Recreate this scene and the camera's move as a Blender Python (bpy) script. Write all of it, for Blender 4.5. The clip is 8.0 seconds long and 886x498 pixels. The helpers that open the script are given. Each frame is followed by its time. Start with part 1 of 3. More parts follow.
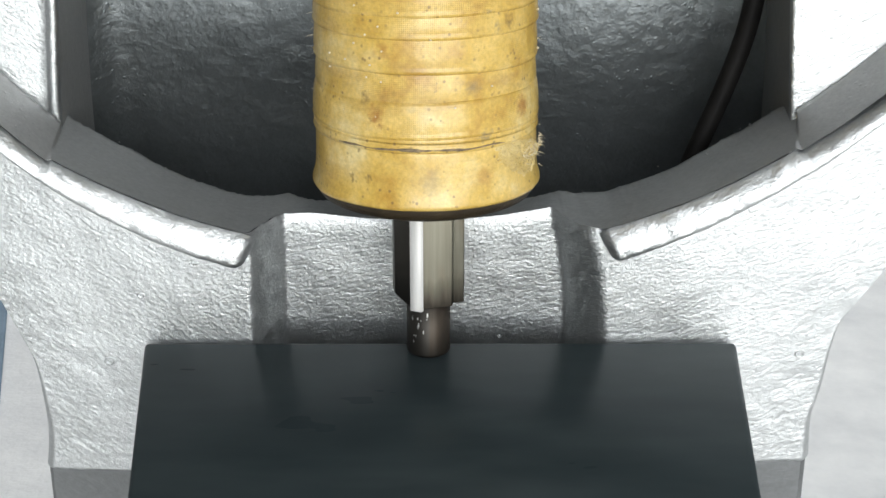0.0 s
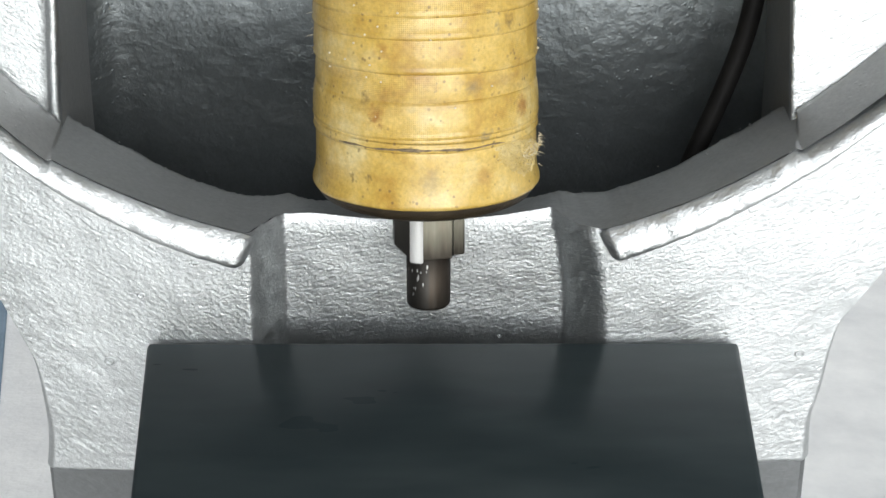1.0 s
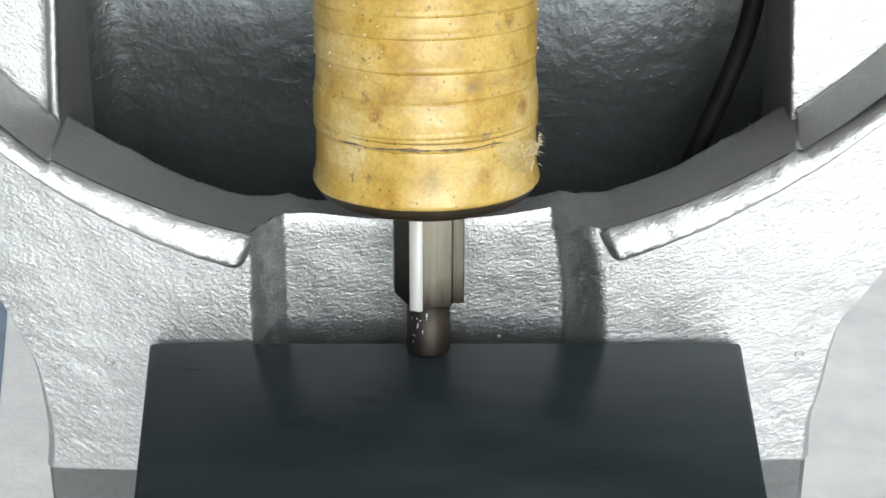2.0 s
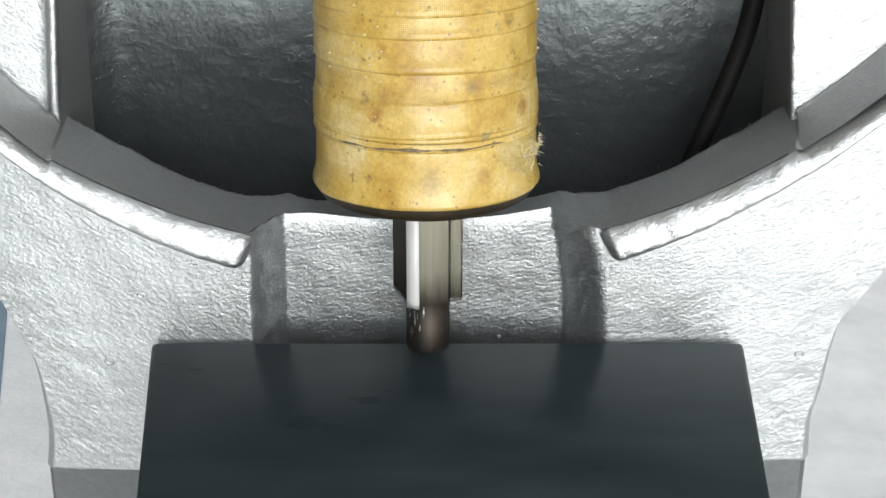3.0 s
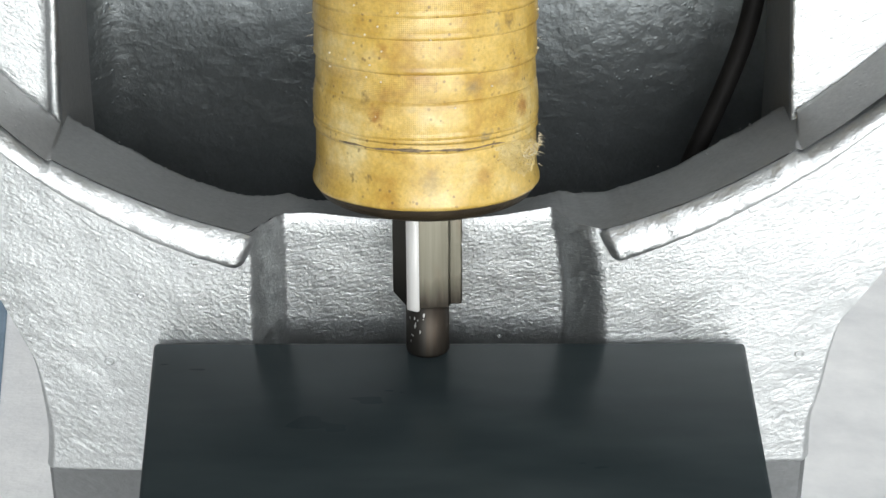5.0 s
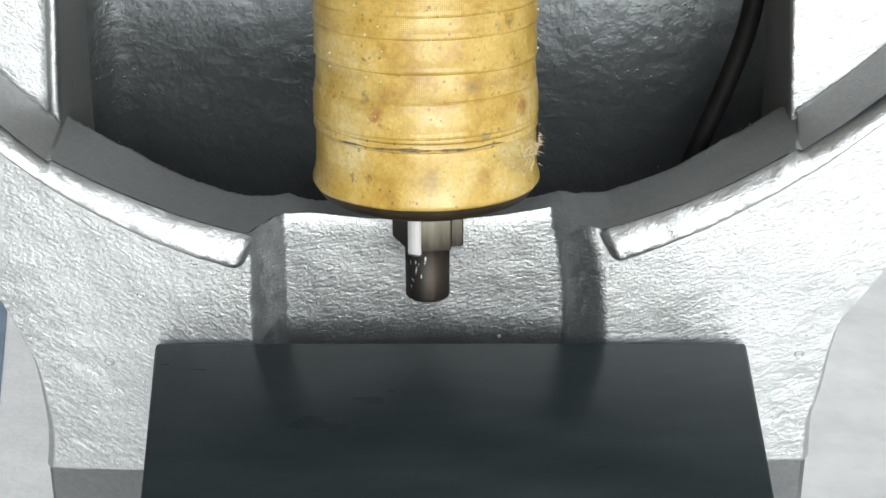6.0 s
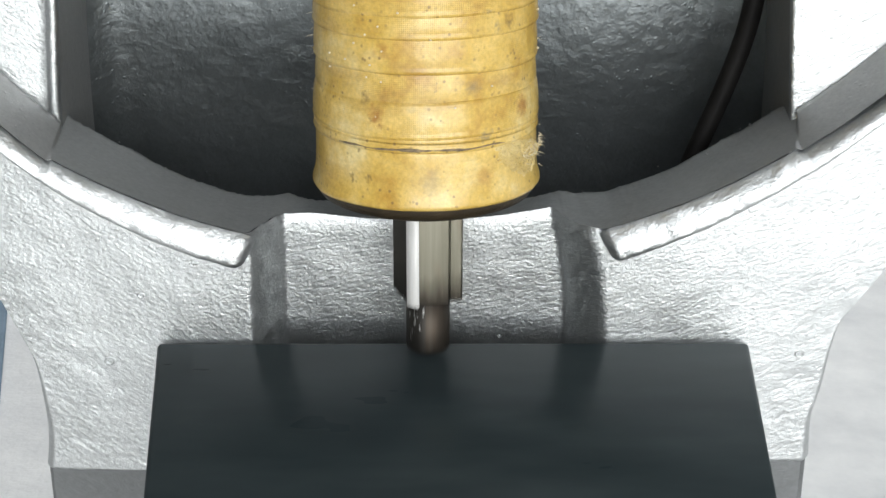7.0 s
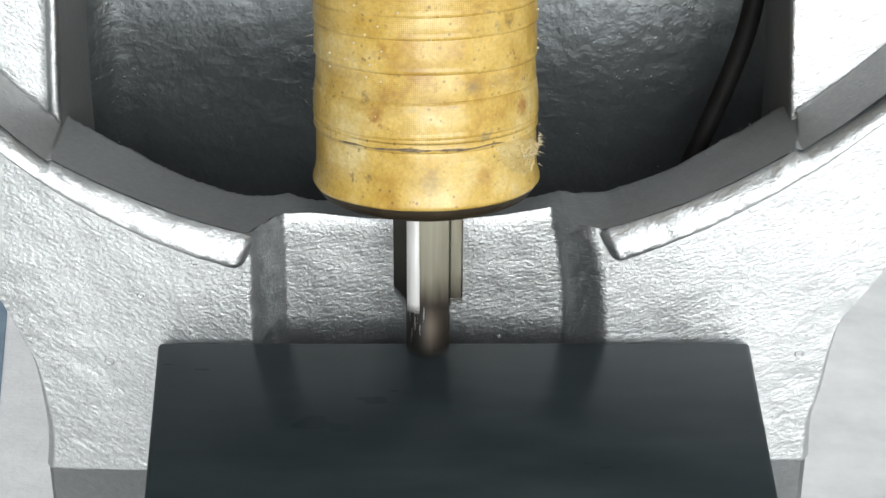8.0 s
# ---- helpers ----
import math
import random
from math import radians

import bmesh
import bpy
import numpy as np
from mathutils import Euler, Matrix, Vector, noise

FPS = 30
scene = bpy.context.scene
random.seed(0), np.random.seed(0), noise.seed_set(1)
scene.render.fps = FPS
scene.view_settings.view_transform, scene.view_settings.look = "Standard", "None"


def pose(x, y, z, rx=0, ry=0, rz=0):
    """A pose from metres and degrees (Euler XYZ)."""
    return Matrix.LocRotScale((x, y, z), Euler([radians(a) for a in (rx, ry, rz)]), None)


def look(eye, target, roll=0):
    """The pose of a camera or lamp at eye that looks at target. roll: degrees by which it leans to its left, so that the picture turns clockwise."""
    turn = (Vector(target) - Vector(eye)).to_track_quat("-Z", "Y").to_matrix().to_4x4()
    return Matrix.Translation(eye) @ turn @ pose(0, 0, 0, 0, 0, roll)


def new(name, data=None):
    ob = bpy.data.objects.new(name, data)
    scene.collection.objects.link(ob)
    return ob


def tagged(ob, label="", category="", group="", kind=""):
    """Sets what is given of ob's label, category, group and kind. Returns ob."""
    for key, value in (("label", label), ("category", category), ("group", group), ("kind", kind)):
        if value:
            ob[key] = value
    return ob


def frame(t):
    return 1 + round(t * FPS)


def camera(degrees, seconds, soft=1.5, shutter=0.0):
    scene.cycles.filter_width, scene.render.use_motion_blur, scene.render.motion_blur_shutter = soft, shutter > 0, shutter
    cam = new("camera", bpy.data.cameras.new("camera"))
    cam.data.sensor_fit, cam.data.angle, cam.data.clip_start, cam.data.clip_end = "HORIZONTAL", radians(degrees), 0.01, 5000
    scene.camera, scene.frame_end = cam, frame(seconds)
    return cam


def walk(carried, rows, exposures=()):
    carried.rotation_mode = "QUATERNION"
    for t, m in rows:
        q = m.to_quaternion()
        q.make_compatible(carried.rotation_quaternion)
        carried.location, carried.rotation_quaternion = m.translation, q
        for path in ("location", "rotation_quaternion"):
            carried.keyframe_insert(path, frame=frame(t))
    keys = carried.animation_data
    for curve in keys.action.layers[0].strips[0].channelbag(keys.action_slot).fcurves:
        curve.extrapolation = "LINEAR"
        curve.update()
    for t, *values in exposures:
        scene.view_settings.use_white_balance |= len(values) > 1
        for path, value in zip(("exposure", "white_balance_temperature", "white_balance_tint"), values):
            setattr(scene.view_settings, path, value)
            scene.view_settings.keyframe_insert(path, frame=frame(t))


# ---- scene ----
MM = 0.001
EYE = Vector((0.0062, -0.4988, 0.2354))
cam = camera(36.18, 8.0, soft=1.5, shutter=0.5)
walk(cam, [(0.0, pose(*EYE, 69.0, 0, 0)), (8.0, pose(*EYE, 69.0, 0, 0))], exposures=[(0.0, 0.0), (8.0, 0.0)])

# ---- light ----
world = bpy.data.worlds.new("overcast_day")
world.use_nodes = True
scene.world = world
sky = world.node_tree.nodes.new("ShaderNodeTexSky")
sky.sky_type, sky.sun_disc = "NISHITA", False
sky.sun_elevation, sky.sun_rotation = radians(40), radians(160)
world.node_tree.links.new(sky.outputs[0], world.node_tree.nodes["Background"].inputs[0])
world.node_tree.nodes["Background"].inputs[1].default_value = 0.1


def added_area_light(name, m, width, height, watts, colour):
    lamp = bpy.data.lights.new(name, "AREA")
    lamp.shape, lamp.size, lamp.size_y = "RECTANGLE", width, height
    lamp.energy, lamp.color = watts, colour
    ob = new(name, lamp)
    ob.matrix_world = m
    return ob


# added lamp for the light from front right; no doorway is seen
added_area_light("front_added_light", look((0.45, -1.95, 0.66), (0.45, 0, 0.66)), 1.9, 1.85, 53, (0.97, 1.0, 0.995))
# added fill that brightens the floor behind; no window is seen
added_area_light("back_fill_light", look((0.0, 1.95, 1.05), (0.0, 0, 0.55)), 2.2, 1.1, 35, (0.97, 0.99, 1.0))


# ---- materials ----
def material(name):
    mat = bpy.data.materials.new(name)
    mat.use_nodes = True
    nt = mat.node_tree
    return mat, nt, nt.nodes["Principled BSDF"]


def coords(nt, scale=(1, 1, 1), turn=(0, 0, 0), at=(0, 0, 0)):
    tc, turned, mp = nt.nodes.new("ShaderNodeTexCoord"), nt.nodes.new("ShaderNodeMapping"), nt.nodes.new("ShaderNodeMapping")
    turned.inputs["Rotation"].default_value = turn
    mp.inputs["Scale"].default_value, mp.inputs["Location"].default_value = scale, at
    nt.links.new(tc.outputs["Object"], turned.inputs["Vector"])
    nt.links.new(turned.outputs[0], mp.inputs["Vector"])
    return mp.outputs[0]


def noise_node(nt, vec, scale, detail=4.0, rough=0.55, warp=0.0):
    n = nt.nodes.new("ShaderNodeTexNoise")
    n.inputs["Scale"].default_value, n.inputs["Detail"].default_value = scale, detail
    n.inputs["Roughness"].default_value, n.inputs["Distortion"].default_value = rough, warp
    nt.links.new(vec, n.inputs["Vector"])
    return n.outputs["Fac"]


def dots_node(nt, vec, scale):
    n = nt.nodes.new("ShaderNodeTexVoronoi")
    n.inputs["Scale"].default_value = scale
    nt.links.new(vec, n.inputs["Vector"])
    return n.outputs["Distance"]


def ramp(nt, fac, stops):
    r = nt.nodes.new("ShaderNodeValToRGB")
    while len(r.color_ramp.elements) < len(stops):
        r.color_ramp.elements.new(0.5)
    for e, (p, c) in zip(r.color_ramp.elements, stops):
        e.position = p
        e.color = (c, c, c, 1) if isinstance(c, (int, float)) else (*c, 1)
    nt.links.new(fac, r.inputs[0])
    return r.outputs[0]


def mix(nt, fac, a, b, mode="MIX"):
    m = nt.nodes.new("ShaderNodeMix")
    m.data_type, m.blend_type = "RGBA", mode
    for socket, v in ((m.inputs[0], fac), (m.inputs[6], a), (m.inputs[7], b)):
        if isinstance(v, (int, float)):
            socket.default_value = v
        elif isinstance(v, tuple):
            socket.default_value = (*v, 1)
        else:
            nt.links.new(v, socket)
    return m.outputs[2]


def calc(nt, op, a, b):
    m = nt.nodes.new("ShaderNodeMath")
    m.operation = op
    for socket, v in ((m.inputs[0], a), (m.inputs[1], b)):
        if isinstance(v, (int, float)):
            socket.default_value = v
        else:
            nt.links.new(v, socket)
    return m.outputs[0]


def bump(nt, bsdf, layers):
    """Layers of (height, depth in metres)."""
    last = None
    for height, depth in layers:
        b = nt.nodes.new("ShaderNodeBump")
        b.inputs["Strength"].default_value, b.inputs["Distance"].default_value = 1.0, depth
        nt.links.new(height, b.inputs["Height"])
        if last:
            nt.links.new(last, b.inputs["Normal"])
        last = b.outputs[0]
    nt.links.new(last, bsdf.inputs["Normal"])


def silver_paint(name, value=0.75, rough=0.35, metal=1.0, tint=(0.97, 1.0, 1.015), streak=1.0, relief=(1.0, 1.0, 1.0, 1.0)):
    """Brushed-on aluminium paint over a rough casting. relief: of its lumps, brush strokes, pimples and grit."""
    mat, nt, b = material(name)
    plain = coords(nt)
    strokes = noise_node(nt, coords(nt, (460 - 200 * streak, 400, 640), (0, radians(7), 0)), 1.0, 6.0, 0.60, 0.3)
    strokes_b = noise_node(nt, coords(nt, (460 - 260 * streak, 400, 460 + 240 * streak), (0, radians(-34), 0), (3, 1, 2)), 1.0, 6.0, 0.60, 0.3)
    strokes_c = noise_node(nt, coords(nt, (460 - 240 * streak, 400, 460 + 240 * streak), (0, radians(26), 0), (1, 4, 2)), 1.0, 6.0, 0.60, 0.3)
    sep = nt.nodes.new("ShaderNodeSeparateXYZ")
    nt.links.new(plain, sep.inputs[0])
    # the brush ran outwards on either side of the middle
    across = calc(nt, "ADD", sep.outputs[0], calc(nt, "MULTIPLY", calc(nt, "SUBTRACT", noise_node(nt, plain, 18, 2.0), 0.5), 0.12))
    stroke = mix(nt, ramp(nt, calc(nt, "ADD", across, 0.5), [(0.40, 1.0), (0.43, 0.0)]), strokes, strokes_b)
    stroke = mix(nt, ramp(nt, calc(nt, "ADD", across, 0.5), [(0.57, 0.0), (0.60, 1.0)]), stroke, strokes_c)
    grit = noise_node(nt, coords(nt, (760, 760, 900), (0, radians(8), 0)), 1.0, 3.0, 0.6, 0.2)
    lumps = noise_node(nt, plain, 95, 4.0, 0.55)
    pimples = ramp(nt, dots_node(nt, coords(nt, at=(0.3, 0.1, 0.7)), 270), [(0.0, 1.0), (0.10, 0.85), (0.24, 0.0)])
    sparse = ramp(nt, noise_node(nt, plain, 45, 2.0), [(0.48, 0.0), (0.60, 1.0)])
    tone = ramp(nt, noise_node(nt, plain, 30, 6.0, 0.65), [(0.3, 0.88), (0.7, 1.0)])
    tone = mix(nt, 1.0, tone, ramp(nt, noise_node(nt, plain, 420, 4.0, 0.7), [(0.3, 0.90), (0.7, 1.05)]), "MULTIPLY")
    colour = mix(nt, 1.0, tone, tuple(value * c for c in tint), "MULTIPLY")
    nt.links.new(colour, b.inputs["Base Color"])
    b.inputs["Metallic"].default_value = metal
    nt.links.new(ramp(nt, stroke, [(0.3, rough - 0.07), (0.7, rough + 0.09)]), b.inputs["Roughness"])
    bump(nt, b, [(lumps, 0.0010 * relief[0]), (stroke, 0.00050 * relief[1]), (calc(nt, "MULTIPLY", pimples, sparse), 0.00040 * relief[2]), (grit, 0.00020 * relief[3])])
    return mat


SILVER = silver_paint("aluminium_paint", 0.70, 0.43, 1.0, (0.975, 1.0, 1.01), 1.0, (0.45, 0.62, 0.28, 1.2))
# darker, smoother copy of the aluminium paint
SILVER_DARK = silver_paint("aluminium_paint_darker", 0.25, 0.42, 0.8, (0.97, 1.0, 1.02), 1.0, (0.3, 0.25, 0.2, 0.25))
INNER = silver_paint("aluminium_paint_machined", 0.44, 0.5, 0.6, (0.99, 1.0, 1.0), 0.0, (0.25, 0.25, 0.5, 0.35))
# darker copies of the aluminium paint: cheeks, then the cavity's back and floor
CHEEK = silver_paint("aluminium_paint_cheek", 0.34, 0.5, 0.35, (0.99, 1.0, 1.0), 0.3, (0.5, 0.3, 0.3, 0.3))
CAVITY = silver_paint("aluminium_paint_cavity", 0.225, 0.41, 0.8, (0.92, 1.0, 1.03), 0.0, (1.15, 0.40, 0.4, 0.4))


def black_plate_material():
    mat, nt, b = material("black_polymer")
    plain = coords(nt)
    smear = noise_node(nt, coords(nt, (13, 34, 13)), 1.0, 3.0, 0.5, 0.0)
    nt.links.new(ramp(nt, smear, [(0.25, (0.026, 0.036, 0.040)), (0.5, (0.035, 0.047, 0.051)), (0.78, (0.049, 0.062, 0.066))]), b.inputs["Base Color"])
    nt.links.new(ramp(nt, smear, [(0.2, 0.26), (0.8, 0.32)]), b.inputs["Roughness"])
    b.inputs["Specular IOR Level"].default_value = 0.022
    bump(nt, b, [(noise_node(nt, plain, 1400, 2.0), 0.00003)])
    return mat


# brown and grey stains on the tape: angle in degrees, height and size in millimetres, colour, strength
RUST, GREY, SOOT = (0.36, 0.15, 0.025), (0.24, 0.19, 0.11), (0.09, 0.055, 0.025)
STAINS = ((45.8, 66.7, 2.6, SOOT, 0.6), (38.3, 66.1, 2.4, GREY, 0.7), (33.2, 71.0, 1.6, GREY, 0.6), (24.4, 45.4, 3.2, GREY, 0.6), (6.4, 46.3, 1.6, SOOT, 0.7),
          (-24.0, 34.7, 3.4, RUST, 0.8), (56.4, 34.9, 3.6, RUST, 0.8), (-30.4, 40.8, 1.9, SOOT, 0.6), (30.9, 27.4, 2.2, GREY, 0.8), (-20.6, 58.2, 2.8, RUST, 0.6),
          (-8.0, 61.0, 5.5, RUST, 0.35), (-29.1, 11.5, 1.7, SOOT, 0.6), (-38.8, 11.0, 1.5, SOOT, 0.6), (3.0, 12.0, 4.5, GREY, 0.35), (30.0, 12.0, 5.0, RUST, 0.4))


def tape_material(name, weave):
    mat, nt, b = material(name)
    plain = coords(nt)
    stain = noise_node(nt, plain, 48, 6.0, 0.62)
    base = ramp(nt, stain, [(0.30, (0.45, 0.25, 0.038)), (0.45, (0.61, 0.40, 0.085)), (0.56, (0.70, 0.49, 0.145)), (0.70, (0.78, 0.63, 0.30))])
    warp = nt.nodes.new("ShaderNodeTexNoise")
    warp.inputs["Scale"].default_value, warp.inputs["Detail"].default_value = 420, 4.0
    nt.links.new(plain, warp.inputs["Vector"])
    shift = nt.nodes.new("ShaderNodeVectorMath")
    shift.operation = "MULTIPLY_ADD"
    shift.inputs[1].default_value, shift.inputs[2].default_value = (0.008,) * 3, (-0.004,) * 3
    nt.links.new(warp.outputs["Color"], shift.inputs[0])
    moved = nt.nodes.new("ShaderNodeVectorMath")
    nt.links.new(plain, moved.inputs[0]), nt.links.new(shift.outputs[0], moved.inputs[1])
    for deg, z, size, colour, strength in STAINS:
        far = nt.nodes.new("ShaderNodeVectorMath")
        far.operation = "DISTANCE"
        far.inputs[1].default_value = (0.0422 * math.sin(radians(deg)), -0.0422 * math.cos(radians(deg)), z * MM)
        nt.links.new(moved.outputs[0], far.inputs[0])
        base = mix(nt, ramp(nt, calc(nt, "MULTIPLY", far.outputs["Value"], 500 / size), [(0.15, strength), (0.62, 0.0)]), base, colour)
    pits = ramp(nt, dots_node(nt, coords(nt, at=(0.4, 0.2, 0.9)), 330), [(0.0, 1.0), (0.14, 0.8), (0.24, 0.0)])
    where = ramp(nt, noise_node(nt, coords(nt, at=(0.9, 0.4, 0.2)), 70, 3.0), [(0.46, 0.0), (0.60, 0.85)])
    base = mix(nt, calc(nt, "MULTIPLY", pits, where), base, (0.20, 0.12, 0.045))
    grime = ramp(nt, noise_node(nt, coords(nt, (24, 24, 110), at=(0.1, 0.3, 0.6)), 1.0, 5.0, 0.6), [(0.54, 0.0), (0.70, 1.0)])
    base = mix(nt, calc(nt, "MULTIPLY", grime, 0.42), base, (0.36, 0.20, 0.055))
    fine = ramp(nt, noise_node(nt, plain, 700, 3.0, 0.7), [(0.3, 0.82), (0.7, 1.1)])
    base = mix(nt, 1.0, base, fine, "MULTIPLY")
    nt.links.new(base, b.inputs["Base Color"])
    b.inputs["Roughness"].default_value = 0.42
    b.inputs["Coat Weight"].default_value, b.inputs["Coat Roughness"].default_value = 0.7, 0.26
    layers = [(noise_node(nt, plain, 130, 4.0), 0.0006)]
    if weave:
        sep = nt.nodes.new("ShaderNodeSeparateXYZ")
        nt.links.new(plain, sep.inputs[0])
        turn = calc(nt, "ARCTAN2", sep.outputs[0], sep.outputs[1])
        across = calc(nt, "SINE", calc(nt, "MULTIPLY", turn, 390), 0)
        along = calc(nt, "SINE", calc(nt, "MULTIPLY", sep.outputs[2], 9400), 0)
        worn = ramp(nt, noise_node(nt, coords(nt, at=(0.7, 0.1, 0.3)), 38, 3.0), [(0.42, 0.15), (0.62, 1.0)])
        layers.append((calc(nt, "MULTIPLY", calc(nt, "ADD", across, along), worn), 0.000035))
    bump(nt, b, layers)
    return mat


def steel_material(name, low, high, rough, brown, dark_to=None, metal=1.0, scorch=None):
    mat, nt, b = material(name)
    streak = noise_node(nt, coords(nt, (420, 420, 14)), 1.0, 3.0, 0.6)
    blush = ramp(nt, noise_node(nt, coords(nt, (130, 130, 30), at=(0.2, 0.4, 0)), 1.0, 2.0), [(0.45, 0.0), (0.66, 1.0)])
    base = ramp(nt, streak, [(0.3, low), (0.7, high)])
    colour = mix(nt, calc(nt, "MULTIPLY", blush, brown), base, (0.24, 0.12, 0.06))
    if scorch is not None:
        # the working end is tinted brown up to a height in millimetres
        up = nt.nodes.new("ShaderNodeSeparateXYZ")
        nt.links.new(coords(nt), up.inputs[0])
        level = calc(nt, "ADD", up.outputs[2], calc(nt, "MULTIPLY", calc(nt, "SUBTRACT", noise_node(nt, coords(nt, (260, 260, 40)), 1.0, 3.0), 0.5), 0.012))
        burnt = ramp(nt, calc(nt, "MULTIPLY", level, 10.0), [(scorch * 0.01 - 0.05, 1.0), (scorch * 0.01 + 0.06, 0.0)])
        colour = mix(nt, calc(nt, "MULTIPLY", burnt, 0.95), colour, (0.066, 0.057, 0.048))
    if dark_to is not None:
        # a darker side of the bar, up to that angle in degrees
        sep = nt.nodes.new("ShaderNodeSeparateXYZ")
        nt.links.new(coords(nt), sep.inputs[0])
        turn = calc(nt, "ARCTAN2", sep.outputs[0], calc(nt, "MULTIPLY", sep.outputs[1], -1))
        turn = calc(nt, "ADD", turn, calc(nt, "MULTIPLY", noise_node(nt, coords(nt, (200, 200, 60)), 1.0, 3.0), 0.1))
        black = ramp(nt, calc(nt, "SUBTRACT", turn, radians(dark_to) - 0.5), [(0.5, 1.0), (0.62, 0.0)])
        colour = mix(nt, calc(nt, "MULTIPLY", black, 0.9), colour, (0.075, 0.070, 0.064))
    nt.links.new(colour, b.inputs["Base Color"])
    b.inputs["Metallic"].default_value = metal
    nt.links.new(ramp(nt, streak, [(0.3, rough - 0.03), (0.7, rough + 0.06)]), b.inputs["Roughness"])
    bump(nt, b, [(noise_node(nt, coords(nt, (300, 300, 30)), 1.0, 3.0), 0.00003)])
    return mat


def plain_material(name, dark, light, rough, scale=8.0, relief=0.0002):
    mat, nt, b = material(name)
    plain = coords(nt)
    nt.links.new(ramp(nt, noise_node(nt, plain, scale, 8.0, 0.65), [(0.3, dark), (0.7, light)]), b.inputs["Base Color"])
    b.inputs["Roughness"].default_value = rough
    bump(nt, b, [(noise_node(nt, plain, scale * 12, 4.0), relief)])
    return mat


BLACK = black_plate_material()
CLOTH = tape_material("varnished_cotton_tape", True)
SMOOTH_TAPE = tape_material("varnished_smooth_tape", False)
DARK_VARNISH = plain_material("dark_varnish", (0.02, 0.014, 0.008), (0.05, 0.036, 0.02), 0.4, 90)
TORN = plain_material("torn_tape", (0.62, 0.42, 0.11), (0.82, 0.66, 0.32), 0.35, 120, 0.0012)
SEAM = plain_material("old_glue", (0.09, 0.07, 0.05), (0.34, 0.25, 0.14), 0.6, 300)
FRAY = plain_material("pale_fibres", (0.62, 0.52, 0.34), (0.8, 0.72, 0.55), 0.6, 200)
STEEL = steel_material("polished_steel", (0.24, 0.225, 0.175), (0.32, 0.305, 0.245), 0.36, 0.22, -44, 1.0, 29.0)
TIP_STEEL = steel_material("worn_tip_steel", (0.052, 0.049, 0.043), (0.088, 0.082, 0.072), 0.55, 0.10, -6)
# the flat's white reflection is put into a pale, barely metallic colour
FLAT_GLINT = steel_material("milled_steel_glint", (0.86, 0.85, 0.83), (0.95, 0.94, 0.92), 0.5, 0.0, None, 0.35)
BRASS = steel_material("dull_brass", (0.52, 0.43, 0.22), (0.62, 0.53, 0.30), 0.4, 0.1)
NICK = steel_material("bright_nick", (0.8, 0.79, 0.77), (0.9, 0.89, 0.87), 0.5, 0.0)
# shadow tone on the concrete, put into a colour
BLUE_SHADE = plain_material("blue_shade", (0.10, 0.16, 0.22), (0.15, 0.22, 0.29), 0.7, 40)
CABLE = plain_material("black_cable_sheath", (0.006, 0.0055, 0.0055), (0.012, 0.011, 0.010), 0.6, 60)
CABLE.node_tree.nodes["Principled BSDF"].inputs["Specular IOR Level"].default_value = 0.15
CONCRETE = plain_material("pale_concrete", (0.62, 0.625, 0.63), (0.80, 0.80, 0.79), 0.75, 14.0, 0.0008)
# dark tone for unseen walls, so that the metal reflects less light
DARK_WALL = plain_material("dark_reflection_wall", (0.07, 0.07, 0.07), (0.11, 0.11, 0.11), 0.8, 3.0)
PLASTER = plain_material("grey_plaster", (0.44, 0.44, 0.43), (0.52, 0.52, 0.51), 0.85, 3.0)


# ---- building helpers ----
def part(name, bm, mat, parent=None, label="", smooth=True):
    me = bpy.data.meshes.new(name)
    bmesh.ops.recalc_face_normals(bm, faces=bm.faces)
    for f in bm.faces:
        f.smooth = smooth
    bm.to_mesh(me)
    bm.free()
    me.materials.append(mat)
    ob = new(name, me)
    ob.parent = parent
    return tagged(ob, label)


def thing(name, at, label, category, group="", kind=""):
    ob = new(name)
    ob.empty_display_size = 0.02
    ob.location = at
    return tagged(ob, label, category, group, kind)


def box(bm, lo, hi):
    v = [bm.verts.new((x, y, z)) for z in (lo[2], hi[2]) for y in (lo[1], hi[1]) for x in (lo[0], hi[0])]
    for q in ((0, 1, 3, 2), (4, 6, 7, 5), (0, 4, 5, 1), (2, 3, 7, 6), (0, 2, 6, 4), (1, 5, 7, 3)):
        bm.faces.new([v[i] for i in q])
    return v


def bevel(bm, width, segments=3):
    bmesh.ops.bevel(bm, geom=bm.edges[:], offset=width, segments=segments, profile=0.5, affect="EDGES")


def grid(bm, rows, closed=False):
    made = [[bm.verts.new(p) for p in r] for r in rows]
    for a, b in zip(made, made[1:]):
        n = len(a)
        for i in range(n if closed else n - 1):
            j = (i + 1) % n
            bm.faces.new((a[i], a[j], b[j], b[i]))
    return made


def lathe(bm, profile, steps=96, wobble=None):
    """Profile rows of radius and height, turned about z."""
    rows = []
    for r, z in profile:
        ring = []
        for i in range(steps):
            a = math.tau * i / steps
            dr, dz = wobble(a, z) if wobble else (0, 0)
            ring.append(((r + dr) * math.sin(a), -(r + dr) * math.cos(a), z + dz))
        rows.append(ring)
    return grid(bm, rows, True)


def step(a, b, x):
    t = min(1.0, max(0.0, (x - a) / (b - a)))
    return t * t * (3 - 2 * t)


